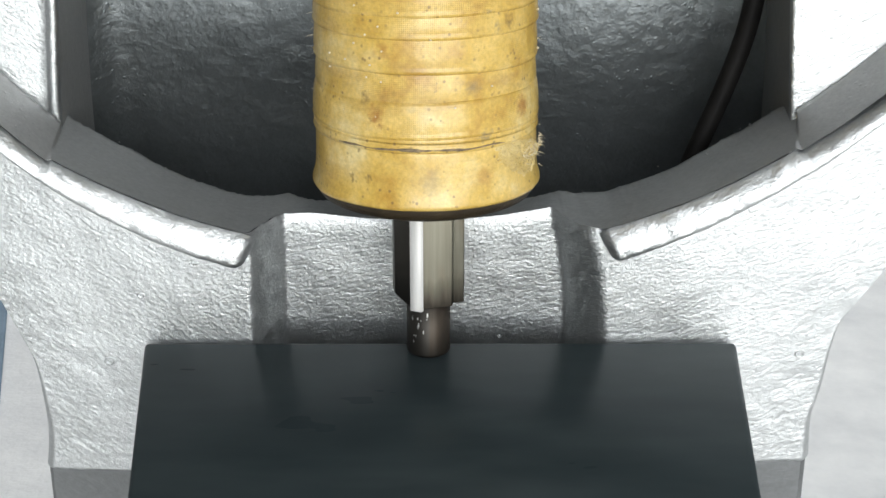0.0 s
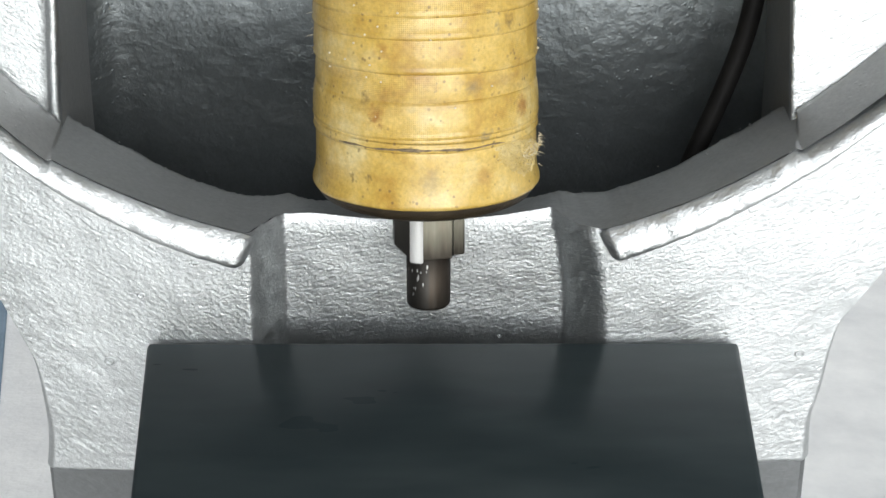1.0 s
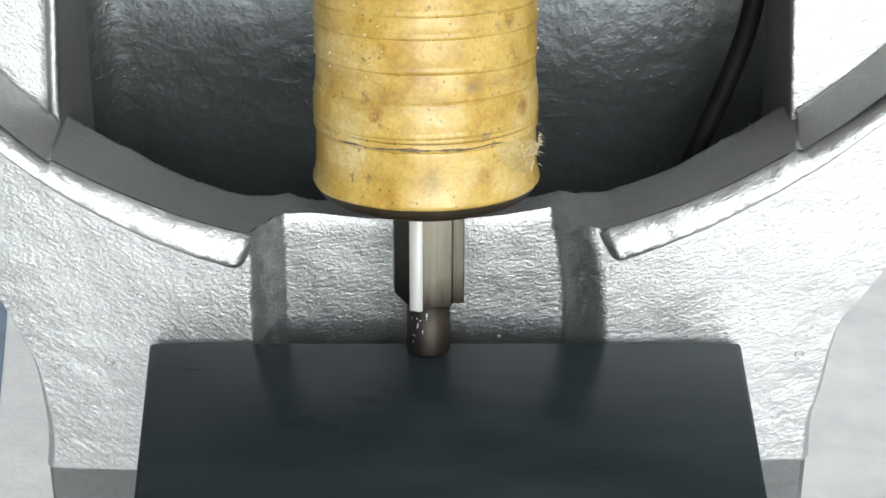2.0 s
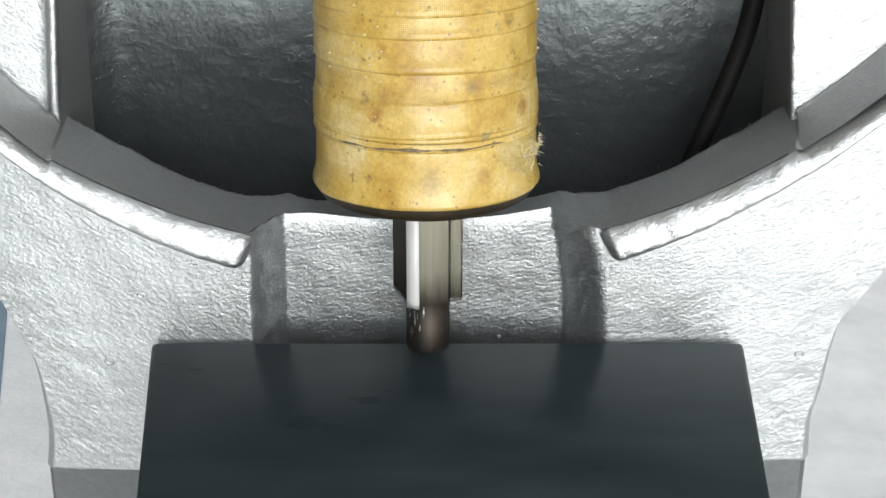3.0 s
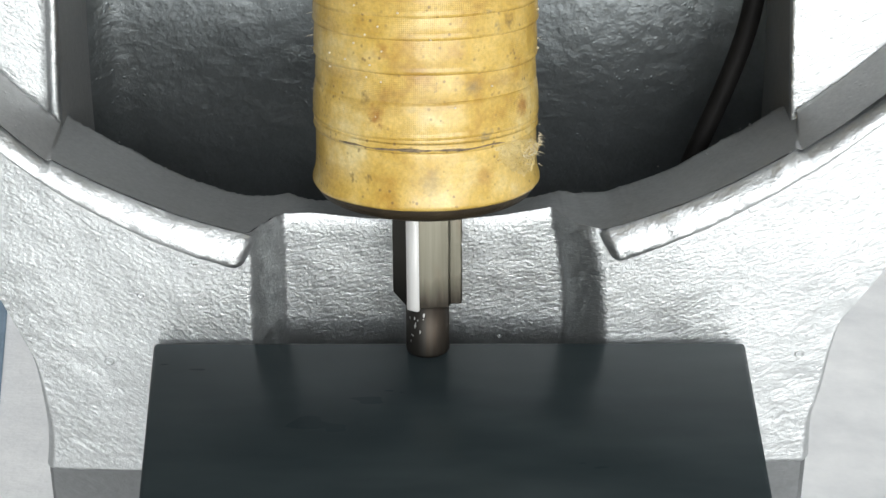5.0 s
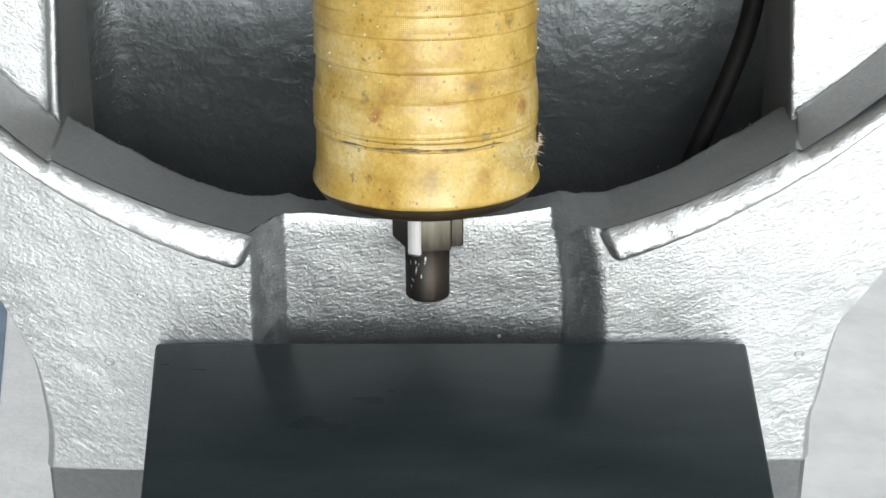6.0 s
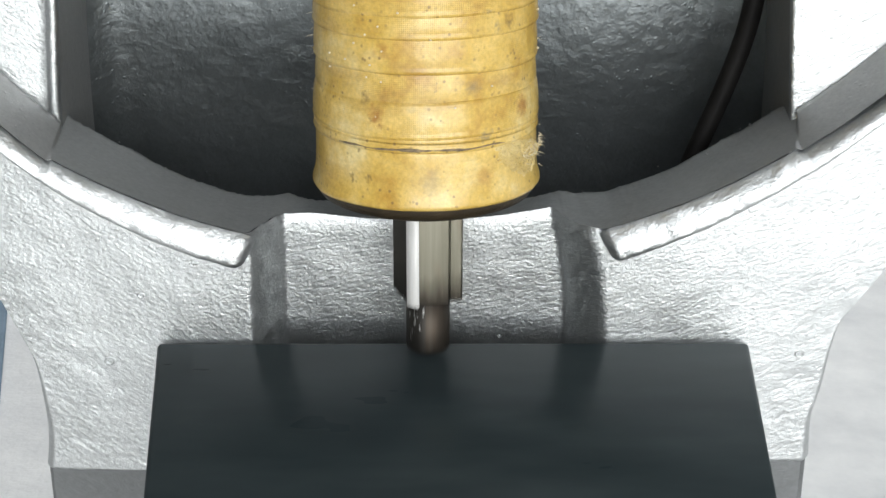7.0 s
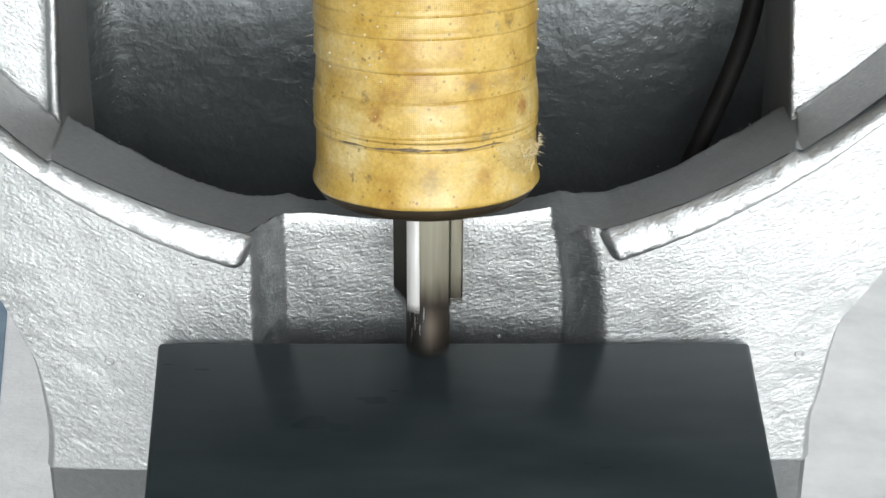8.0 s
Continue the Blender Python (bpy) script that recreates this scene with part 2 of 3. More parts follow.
def curve_at(points, v):
    """A smooth curve through a few points, v from 0 to 1."""
    n = len(points) - 1
    i = min(n - 1, int(v * n))
    t = v * n - i
    p = [Vector(points[max(0, min(n, k))]) for k in (i - 1, i, i + 1, i + 2)]
    return 0.5 * (2 * p[1] + (p[2] - p[0]) * t + (2 * p[0] - 5 * p[1] + 4 * p[2] - p[3]) * t * t + (3 * p[1] - p[0] - 3 * p[2] + p[3]) * t ** 3)


# ---- room ----
FLOOR_Z = -0.3177
FOOT = -300.0  # foot of the casting in its own millimetres


def room():
    bm = bmesh.new()
    box(bm, (-2.1, -2.1, FLOOR_Z - 0.1), (2.1, 2.1, FLOOR_Z))
    tagged(part("floor", bm, CONCRETE, None, "pale grey mottled concrete floor", False), category="floor", kind="structure")
    # ceiling and walls are unseen, added to bound and shape the light
    bm = bmesh.new()
    box(bm, (-2.1, -2.1, 2.3), (2.1, 2.1, 2.4))
    tagged(part("ceiling", bm, PLASTER, None, "unseen grey plaster ceiling", False), category="ceiling", kind="structure")
    for name, lo, hi, mat, label in (("wall_east", (2.0, -2.0, FLOOR_Z), (2.1, 2.0, 2.3), PLASTER, "unseen grey plaster wall"),
                                     ("wall_west", (-2.1, -2.0, FLOOR_Z), (-2.0, 2.0, 2.3), DARK_WALL, "unseen dark grey wall added to darken reflections")):
        bm = bmesh.new()
        box(bm, lo, hi)
        tagged(part(name, bm, mat, None, label, False), category="wall", kind="structure")
    for name, y, xs, zs, mat, label in (("wall_south", -2.1, (-2.1, -0.51, 1.41, 2.1), (FLOOR_Z, FLOOR_Z + 0.04, 1.60, 2.3), DARK_WALL, "unseen dark grey wall with an opening added for the front lamp"),
                                        ("wall_north", 2.0, (-2.1, -1.12, 1.12, 2.1), (FLOOR_Z, 0.48, 1.62, 2.3), PLASTER, "unseen grey plaster wall with an opening added for the back lamp")):
        bm = bmesh.new()
        for i in range(3):
            for k in range(3):
                if (i, k) != (1, 1):
                    box(bm, (xs[i], y, zs[k]), (xs[i + 1], y + 0.1, zs[k + 1]))
        bmesh.ops.remove_doubles(bm, verts=bm.verts, dist=1e-5)
        tagged(part(name, bm, mat, None, label, False), category="wall", kind="structure")


# ---- casting ----
CX, CZ, R = -4.5, 311.5, 265.9      # bore of the casting, in millimetres
FACE, PAD, BACK = -4.0, 20.0, 40.0  # depths of the face, of the recessed pad and of the bore's back edge
SWEEP = 66
LEAN = 0.055  # the pad leans a little forward


def bore(phi, r=R):
    return CX + r * math.sin(phi), CZ - r * math.cos(phi)


def recessed(x, z):
    """How far the point belongs to the recessed pad in the middle, 0 to 1."""
    w = 1.0 * noise.noise(Vector((0, z * 0.07, 8.0))) + 0.9 * noise.noise(Vector((x * 0.1, z * 0.3, 8.0))) + 0.9 * noise.noise(Vector((x * 0.8, z * 0.65, 4.0)))
    t = min(1.0, max(0.0, (x + w + 70.5 + 0.03 * max(0.0, 30 - z)) / 13.0))
    left = t * t * (3 - 2 * t)
    edge = 57.3 - 0.0022 * max(0.0, z + 2) ** 2
    outer = 73.0 - 0.0026 * max(0.0, z) ** 2
    t = min(1.0, max(0.0, (x + w - edge) / (outer - edge)))
    return left * (1 - t) ** 1.9


def recess(x, z):
    """Depth of the front surface."""
    return FACE + (PAD - FACE) * recessed(x, z)


def lipped(x):
    """1 where the bore's edge carries the raised lip."""
    return step(63.5, 70.0, abs(x + 1.0))


def ridge(x, y):
    """1 beyond the low ridge that runs forward from the foot of either post."""
    return step(0.0, 1.3, x - 141.2 - 0.228 * y) if x > 0 else step(0.0, 1.3, -x - 142.9 - 0.13 * y)


def front_lift(x, z):
    """How far the bore's front edge stands inside its circle: the pad is higher, the ends past the posts are cut back."""
    past = max(0.0, abs(x) - 142)
    return recessed(x, z) * (3.6 - 2.6 * math.exp(-((x + 60) / 9.0) ** 2)) - ridge(x, -9) * (1.6 - past * (0.17 if x < 0 else -0.04))


def back_lift(x):
    """The same for its back edge: two shallow dips beside the pad, a knuckle at either corner."""
    a = abs(x + 1.5)
    return 2.2 * (1 - step(54, 64, a)) - 2.4 * step(64, 76, a) * (1 - step(102, 124, a)) + 1.2 * math.exp(-((a - 59) / 4.0) ** 2)


def casting_face():
    """The broad front of the casting from the bore down to the waist."""
    end_r, end_l = bore(radians(SWEEP), R + 4), bore(radians(-SWEEP), R - 2)
    right = [(159.0, -50), (157.9, -30), (160.2, -15.8), (162.4, 4.6), (166.4, 22), (178.2, 43.1), (210, 98), end_r]
    left = [(-160, -54), (-159.3, -38), (-161.4, -21), (-165.0, -4.3), (-171.6, 9.6), (-182, 32), (-210, 98), end_l]
    nu, nv = 480, 210
    bm = bmesh.new()
    rows = []
    for j in range(nv + 1):
        v = j / nv
        row = []
        pr, pl = curve_at(right, v), curve_at(left, v)
        for i in range(nu + 1):
            u = i / nu
            phi = radians(SWEEP) * (2 * u - 1)
            ax, az = bore(phi)
            ax, az = bore(phi, R - front_lift(ax, az) + 2.0 * lipped(ax))
            bx, bz = left[0][0] + (right[0][0] - left[0][0]) * u, left[0][1] + (right[0][1] - left[0][1]) * u
            sx, sz = pl.x + (pr.x - pl.x) * u, pl.y + (pr.y - pl.y) * u
            # Coons patch: sides, floor and bore arc
            cx = (1 - v) * (left[0][0] * (1 - u) + right[0][0] * u) + v * (left[-1][0] * (1 - u) + right[-1][0] * u)
            cz = (1 - v) * (left[0][1] * (1 - u) + right[0][1] * u) + v * (left[-1][1] * (1 - u) + right[-1][1] * u)
            x = sx + (1 - v) * bx + v * ax - cx
            z = sz + (1 - v) * bz + v * az - cz
            edge = min(u, 1 - u) * nu / 2
            pad = recessed(x, z)
            y = FACE + (PAD - FACE) * pad + (0.0045 * max(0.0, 12 - max(z, -12)) ** 2 - LEAN * max(0.0, z - 10)) * pad
            if edge < 3:
                y += (3 - edge) ** 2 * 0.45
            if v < 0.03:
                y += (1 - v / 0.03) ** 2 * 2.5
                z += (1 - v / 0.03) * (1.3 * noise.noise(Vector((x * 0.06, 0, 3.0))) + 0.7 * noise.noise(Vector((x * 0.3, 0, 5.0))))
            if v > 0.97:
                y += ((v - 0.97) / 0.03) ** 3 * 1.3 * (1 - lipped(x))
            bank = 4 * pad * (1 - pad)
            if bank > 0.02:
                w = 24 * pad
                x += bank * (1.0 * noise.noise(Vector((w * 0.22, z * 0.22, 21.0))) + 0.75 * noise.noise(Vector((w * 0.5, z * 0.45, 23.0))) + 0.4 * noise.noise(Vector((w * 1.0, z * 1.0, 25.0))))
                y += bank * (1.3 * noise.noise(Vector((x * 0.16, z * 0.11, 11.0))) + 1.1 * noise.noise(Vector((x * 0.30, z * 0.36, 13.0))) + 0.55 * noise.noise(Vector((x * 0.8, z * 0.8, 17.0))))
            y += 0.5 * noise.noise(Vector((x * 0.035, z * 0.035, 2.0))) + 0.22 * noise.noise(Vector((x * 0.10, z * 0.14, 7.0))) + 0.10 * noise.noise(Vector((x * 0.28, z * 0.5, 9.0)))
            row.append((x * MM, y * MM, z * MM))
        rows.append(row)
    front = grid(bm, rows)
    # side skirts back to the rear of the casting
    for line in ([r[0] for r in front], [r[-1] for r in front]):
        back = [bm.verts.new((v.co.x, 0.075, v.co.z)) for v in line]
        for i in range(len(line) - 1):
            bm.faces.new((line[i], line[i + 1], back[i + 1], back[i]))
    return bm


PITS = ((-128.1, -4.2, -2.9, 2.0), (-113.3, -4.3, 25.8, 1.3), (13.4, 19.6, 24.5, 1.1), (149.8, -4.2, 0.1, 1.7), (-92.3, -4.2, 39.3, 1.0), (-130.2, -4.2, -18.2, 0.8), (29.9, 20.4, -3.4, 0.8), (-22.3, 19.8, 46.4, 0.8))


def bore_band():
    """The dull upward surface of the bore, from its front edge to a ragged back edge."""
    bm = bmesh.new()
    rows = []
    n, depth = 1100, 20
    for i in range(n + 1):
        phi = radians(SWEEP) * (2 * i / n - 1)
        x, z = bore(phi)
        front = recess(x, z) - 5 * lipped(x) + 1.3 * (1 - lipped(x)) - LEAN * (z - 10) * recessed(x, z)
        rag = 0.6 * noise.noise(Vector((x * 0.09, 3, 0))) + 0.45 * noise.noise(Vector((x * 0.5, 9, 0))) + 0.8 * max(0.0, noise.noise(Vector((x * 0.9, 5, 0))) - 0.25)
        near, far = recessed(x, z) * (3.6 - 2.6 * math.exp(-((x + 60) / 9.0) ** 2)), back_lift(x)
        cut = 0.17 * max(0.0, -142 - x)
        row = []
        for k in range(depth + 1):
            s = k / depth
            y = front + (BACK + rag - front) * s
            lift = near + (far - near) * s + ridge(x, y) * (1 - step(18.0, 20.5, y)) * (cut - 1.6 + 0.19 * (y + 9)) + 0.35 * noise.noise(Vector((x * 0.05, y * 0.08, 4.0))) + 0.12 * noise.noise(Vector((x * 0.3, y * 0.3, 4.0))) + (0.7 * rag - 0.3) * s ** 4
            px, pz = bore(phi, R - lift)
            row.append((px * MM, y * MM, pz * MM))
        ex, ez = bore(phi, R + 14)
        row.append((ex * MM, (BACK + rag + 1) * MM, ez * MM))
        rows.append(row)
    grid(bm, rows)
    return bm


def lip(start, stop, ox, oz, orad):
    """A rounded raised lip between the bore's edge and an outer circle, from an angle at the far side to one at the pad, in degrees."""
    bm = bmesh.new()
    rows = []
    n = 220
    side = 1 if start > 0 else -1
    for i in range(n + 1):
        phi = radians(start + (stop - start) * i / n)
        along = (abs(phi) - radians(abs(stop))) * R
        cap = math.sqrt(max(0.0, 1 - (1 - min(1.0, along / 5.0)) ** 2))
        row = []
        for s in range(15):
            a = s / 14
            turn = phi + side * 2.0 * a * max(0.0, 1 - along / 24) / R
            dx, dz = math.sin(turn), -math.cos(turn)
            px, pz = bore(turn)
            inner = R - front_lift(px, pz) * lipped(px) + 0.9
            kx, kz = ox - CX, oz - CZ
            dot = kx * dx + kz * dz
            reach = max(inner + 7.0, dot + math.sqrt(max(0.0, orad * orad - (kx * kx + kz * kz - dot * dot))))
            mid = inner + 0.42 * (reach - inner)
            rr = mid + (inner + (reach - inner) * a - mid) * (0.45 + 0.55 * cap)
            if a < 0.78:
                dome = 0.50 + 0.50 * math.sin(math.pi / 2 * (a / 0.78) ** 0.8)
            else:
                dome = math.sqrt(max(0.0, 1 - ((a - 0.78) / 0.22) ** 2))
            x, z = bore(turn, rr)
            y = FACE + 1.5 - 10.5 * dome * (0.05 + 0.95 * cap) - 0.6 * noise.noise(Vector((x * 0.09, z * 0.12, 1.0))) - 0.4 * noise.noise(Vector((x * 0.28, z * 0.3, 6.0)))
            row.append((x * MM, y * MM, z * MM))
        rows.append(row)
    grid(bm, rows)
    return bm


def waist():
    """The plainer lower face under the paint edge, down to the floor."""
    bm = bmesh.new()
    outline = [(-159.5, 5), (-159.2, 1.2), (-157.5, -0.5), (156, -0.5), (158.2, 1.2), (158.5, 5), (159, 30), (159, 70), (-159, 70), (-159, 30)]
    rows = []
    for z, grow in ((FOOT, 34), (FOOT + 12, 34), (-250, 18), (-180, 4), (-120, 0.8), (-75, 0), (-56, 0), (-50, 0)):
        rows.append([((x + math.copysign(grow, x)) * MM, (y + (70 - y) * 0.0 + (-grow if y < 10 else 0)) * MM, z * MM) for x, y in outline])
    made = grid(bm, rows, True)
    bm.faces.new(made[0])
    bm.faces.new(made[-1])
    return bm


def casting():
    base = thing("machine_casting", (0, 0, FLOOR_Z), "silver painted cast iron machine frame with round bore", "machine frame")
    # the casting stands a little behind the punch, its bore 532 mm across
    seat = Matrix.Translation((-0.0002, 0.0165, -0.0078 - FLOOR_Z)) @ Matrix.Scale(1.033, 4)
    made = []
    made.append(part("front_face", casting_face(), SILVER, base, "thick brushed aluminium paint over rough casting"))
    made.append(part("bore_band", bore_band(), INNER, base, "dull grey upward surface of the bore"))
    made.append(part("rim_lip", lip(-SWEEP, -13.3, -17.5, 241.6, 210.9), SILVER, base, "raised silver lip with a rounded end"))
    made.append(part("rim_lip", lip(SWEEP, 15.3, -9.4, 292.6, 264.6), SILVER, base, "raised silver lip with a rounded end"))
    made.append(part("lower_body", waist(), SILVER_DARK, base, "smoother darker grey foot", False))
    # posts on either side of the cavity
    for side, inner in ((-1, -141.7), (1, 139.9)):
        bm = bmesh.new()
        rows = []
        for k in range(101):
            z = 78 + 190 * k / 100
            edge = inner + 0.22 * noise.noise(Vector((side * 4.0, 0, z * 0.12))) + 0.14 * noise.noise(Vector((side * 9.0, 0, z * 0.5))) + side * 0.077 * (138 - z)
            row = []
            profile = ((0, 23), (0.2, 20.6), (1.0, 19.5), (2.2, 19.2), (3.4, 19.7), (4.3, 21.0), (5.2, 21.6), (8, 21.2), (14, 20.8), (40, 20), (80, 18), (120, 16), (120, 60))
            if side > 0:
                profile = ((0, 23), (0.1, 20.8), (0.5, 20.0), (1.6, 19.8), (6, 19.6), (14, 19.2), (40, 18.5), (80, 17), (120, 16), (120, 60))
            for x, y in profile:
                if side < 0 and x < 8:
                    y += (21.3 - y) * (1 - step(84, 100, z)) * (1 if x > 0.4 else 0)
                w = 0.5 * noise.noise(Vector((x * 0.08, z * 0.05, side * 3.0))) + 0.35 * noise.noise(Vector((x * 0.3, z * 0.25, side * 5.0)))
                row.append(((edge + side * x) * MM, (y + w) * MM, z * MM))
            rows.append(row)
        grid(bm, rows)
        made.append(part("side_post", bm, SILVER, base, "upright silver post beside the cavity"))
        # cavity cheek running back from the post
        bm = bmesh.new()
        rows = []
        for k in range(31):
            z = -20 + 290 * k / 30
            rows.append([((inner + side * (0.077 * (138 - z) * (1 - 0.5 * s) + 0.15 + 14 * s)) * MM, (22 + 118 * s) * MM, z * MM) for s in [i / 8 for i in range(9)]])
        grid(bm, rows)
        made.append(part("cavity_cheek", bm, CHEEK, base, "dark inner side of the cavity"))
    bm = bmesh.new()
    rows = []
    for k in range(81):
        z = -30 + 310 * k / 80
        rows.append([(x * MM, (110 + 26 * (1 - step(0, 125, z)) + 1.6 * noise.noise(Vector((x * 0.02, z * 0.02, 5))) - 14 * step(132, 162, abs(x)) ** 2) * MM, z * MM) for x in [-165 + 330 * i / 100 for i in range(101)]])
    grid(bm, rows)
    made.append(part("cavity_back", bm, CAVITY, base, "dark blue-grey rough back wall"))
    for x, y, z, r in PITS:
        bm = bmesh.new()
        rows = []
        for rr, dy in ((1.0, 0.3), (0.85, -0.1), (0.65, -0.25), (0.5, 0.3), (0.4, 1.2), (0.05, 1.6)):
            rows.append([((x + r * rr * 1.25 * math.cos(math.tau * k / 14) * (1 + 0.25 * noise.noise(Vector((k * 0.7, x, 0))))) * MM, (y + dy * 0.8) * MM,
                          (z + r * rr * math.sin(math.tau * k / 14)) * MM) for k in range(14)])
        grid(bm, rows, True)
        made.append(part("casting_pit", bm, SILVER, made[0]))
    # crumbs of paint along the back edge of the bore
    rng = random.Random(3)
    bm = bmesh.new()
    for _ in range(12):
        phi = radians(rng.choice((-1, 1)) * rng.uniform(13, 36))
        x, z = bore(phi, R - 0.3)
        size = rng.uniform(0.15, 0.4) * MM
        m = Matrix.Translation((x * MM, (BACK - rng.uniform(0, 1) ** 3 * 28) * MM, z * MM)) @ Matrix.Diagonal((rng.uniform(0.8, 1.6), 1, rng.uniform(0.6, 1.1), 1))
        bmesh.ops.create_icosphere(bm, subdivisions=1, radius=size, matrix=m)
    made.append(tagged(part("paint_crumbs", bm, INNER, base, "grey crumbs of old paint"), kind="stuff"))
    bm = bmesh.new()
    box(bm, (-0.25, -0.03, 0.215), (0.25, 0.112, 0.262))
    bevel(bm, 0.006, 3)
    made.append(part("cross_bar", bm, SILVER, base, "silver bar that carries the coil"))
    bm = bmesh.new()
    box(bm, (-0.168, 0.04, -0.035), (0.168, 0.145, -0.025))
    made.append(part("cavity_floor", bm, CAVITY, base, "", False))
    for ob in made:
        ob.data.transform(seat)
    return base


# ---- black plate ----
def plate():
    base = thing("black_plate", (0, 0, 0), "matt black polymer plate with eased edges under the punch", "plate")
    bm = bmesh.new()
    lo, hi = -0.060, 0.0
    ring = [(-0.1165, 0.0078), (0.1268, 0.0082), (0.1085, -0.132), (-0.0945, -0.132)]
    bottom, top = [bm.verts.new((x, y, lo)) for x, y in ring], [bm.verts.new((x, y, hi)) for x, y in ring]
    bm.faces.new(bottom), bm.faces.new(top)
    for i in range(4):
        bm.faces.new((bottom[i], bottom[(i + 1) % 4], top[(i + 1) % 4], top[i]))
    bevel(bm, 0.0022, 3)
    part("slab", bm, BLACK, base, "black slab with faint scuffs")
    return base


def plate_shelf():
    bm = bmesh.new()
    box(bm, (-0.085, -0.12, FLOOR_Z), (0.085, -0.006, -0.0602))
    bevel(bm, 0.004, 2)
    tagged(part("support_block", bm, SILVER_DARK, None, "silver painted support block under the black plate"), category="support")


# ---- coil ----
def coil():
    base = thing("solenoid_coil", (-0.0003, 0, 0.0735), "yellow varnished cotton-taped solenoid coil hanging above the punch", "coil")
    z0 = 73.5
    edges = [96.4, 101.1, 112.1, 124.0, 136.1, 143.9, 155.0, 166.0, 177.0, 188.0, 199.0, 210.0, 221.0]
    for n, (a, b) in enumerate(zip(edges, edges[1:])):
        bm = bmesh.new()
        r = (41.9 if a < 110 else 41.0) + 0.15 * math.sin(n * 2.4)
        tilt = 0.35 * math.sin(n * 1.7)

        def wobble(ang, z):
            c, s = math.cos(ang), math.sin(ang)
            dr = 0.30 * noise.noise(Vector((c * 2.2, s * 2.2, n * 5.1 + z * 0.1))) + 0.12 * noise.noise(Vector((c * 9, s * 9, z * 0.35)))
            return dr * MM, (tilt * math.sin(ang) + 0.5 * noise.noise(Vector((c * 1.7, s * 1.7, n * 3.0)))) * MM

        low, high = a - z0, b - z0 + 1.8
        tall = high - low
        prof = [(r - 0.9, low - 0.7), (r - 0.2, low - 0.65), (r + 0.25, low - 0.4), (r + 0.62, low + 0.2), (r + 0.72, low + 0.9), (r + 0.42, low + 1.6), (r + 0.40, low + 2.2), (r + 0.56, low + 3.2), (r + 0.42, low + tall * 0.45),
                (r + 0.24, low + tall * 0.6), (r + 0.05, low + tall * 0.75), (r - 0.12, low + tall * 0.87), (r - 0.6, high), (r - 1.2, high)]
        lathe(bm, [(x * MM, z * MM) for x, z in prof], 160, wobble)
        part("tape_turn", bm, CLOTH, base, "yellow woven cotton tape turn")
    # smooth wide end wrap with a flared foot
    bm = bmesh.new()

    def wob(ang, z):
        c, s = math.cos(ang), math.sin(ang)
        return (0.35 * noise.noise(Vector((c * 2, s * 2, z * 40))) + 0.15 * noise.noise(Vector((c * 8, s * 8, z * 300)))) * MM, 0.45 * noise.noise(Vector((c * 1.5, s * 1.5, 9))) * MM

    prof = [(38.5, 2.0), (41.5, 0.7), (43.1, 0.9), (43.7, 1.7), (43.6, 2.8), (42.7, 5.4), (42.2, 9.0), (42.0, 15.0), (41.9, 20.0), (41.7, 23.0), (41.2, 24.4), (39.5, 24.8)]
    lathe(bm, [(x * MM, z * MM) for x, z in prof], 144, wob)
    part("end_wrap", bm, SMOOTH_TAPE, base, "smooth glossy yellow end wrap")
    bm = bmesh.new()
    lathe(bm, [(x * MM, z * MM) for x, z in [(14.6, 1.5), (14.6, -4.6), (20, -4.8), (37.5, -4.6), (40.6, -3.0), (42.3, -0.4), (42.4, 1.6)]], 96)
    part("end_disc", bm, DARK_VARNISH, base, "dark varnished end disc")
    bm = bmesh.new()
    lathe(bm, [(x * MM, z * MM) for x, z in [(14.0, 2), (14.1, -6.2), (14.7, -6.3), (15.1, -6.0), (15.4, 2)]], 64)
    part("brass_bush", bm, BRASS, base, "thin brassy guide bush")
    # dark seam where the end wrap tucks under the tape
    bm = bmesh.new()
    rows = []
    for i in range(61):
        ang = radians(-46 + 88 * i / 60)
        fat = 0.62 * math.sin(math.pi * i / 60) ** 0.4 * max(0.12, 0.65 + 1.2 * noise.noise(Vector((i * 0.13, 0, 0))) + 0.5 * noise.noise(Vector((i * 0.6, 2, 0))))
        ring = []
        for k in range(6):
            b = math.tau * k / 6
            rr = 42.65 + 0.45 * math.cos(b)
            zz = 23.6 + fat * math.sin(b) + 0.5 * noise.noise(Vector((i * 0.1, 4, 0)))
            ring.append((rr * math.sin(ang) * MM, -rr * math.cos(ang) * MM, zz * MM))
        rows.append(ring)
    grid(bm, rows, True)
    part("seam", bm, SEAM, base, "dark glue seam")
    # pale thread knots
    for deg, zz in ((-35.1, 73.2), (-22.3, 66.7), (-29.3, 63.5), (-36.0, 60.0), (-20.6, 58.2), (-53.9, 54.5), (-41.7, 53.8), (-26.9, 53.0), (-28.9, 48.6), (-21.1, 47.4),
                    (-43.0, 35.4), (-24.1, 34.7), (14.8, 38.5), (-12.3, 71.8), (34.4, 44.9), (3.1, 62.7), (-53.8, 49.6), (77, 67), (82, 52)):
        bm = bmesh.new()
        bmesh.ops.create_icosphere(bm, subdivisions=1, radius=0.5 * MM)
        bmesh.ops.transform(bm, verts=bm.verts, matrix=Matrix.Translation((41.9 * math.sin(radians(deg)) * MM, -41.9 * math.cos(radians(deg)) * MM, zz * MM)) @ Matrix.Diagonal((1, 1, 0.8, 1)))
        part("thread_knot", bm, FRAY, base)
    # crumpled torn end of the wrap
    bm = bmesh.new()
    rows = []
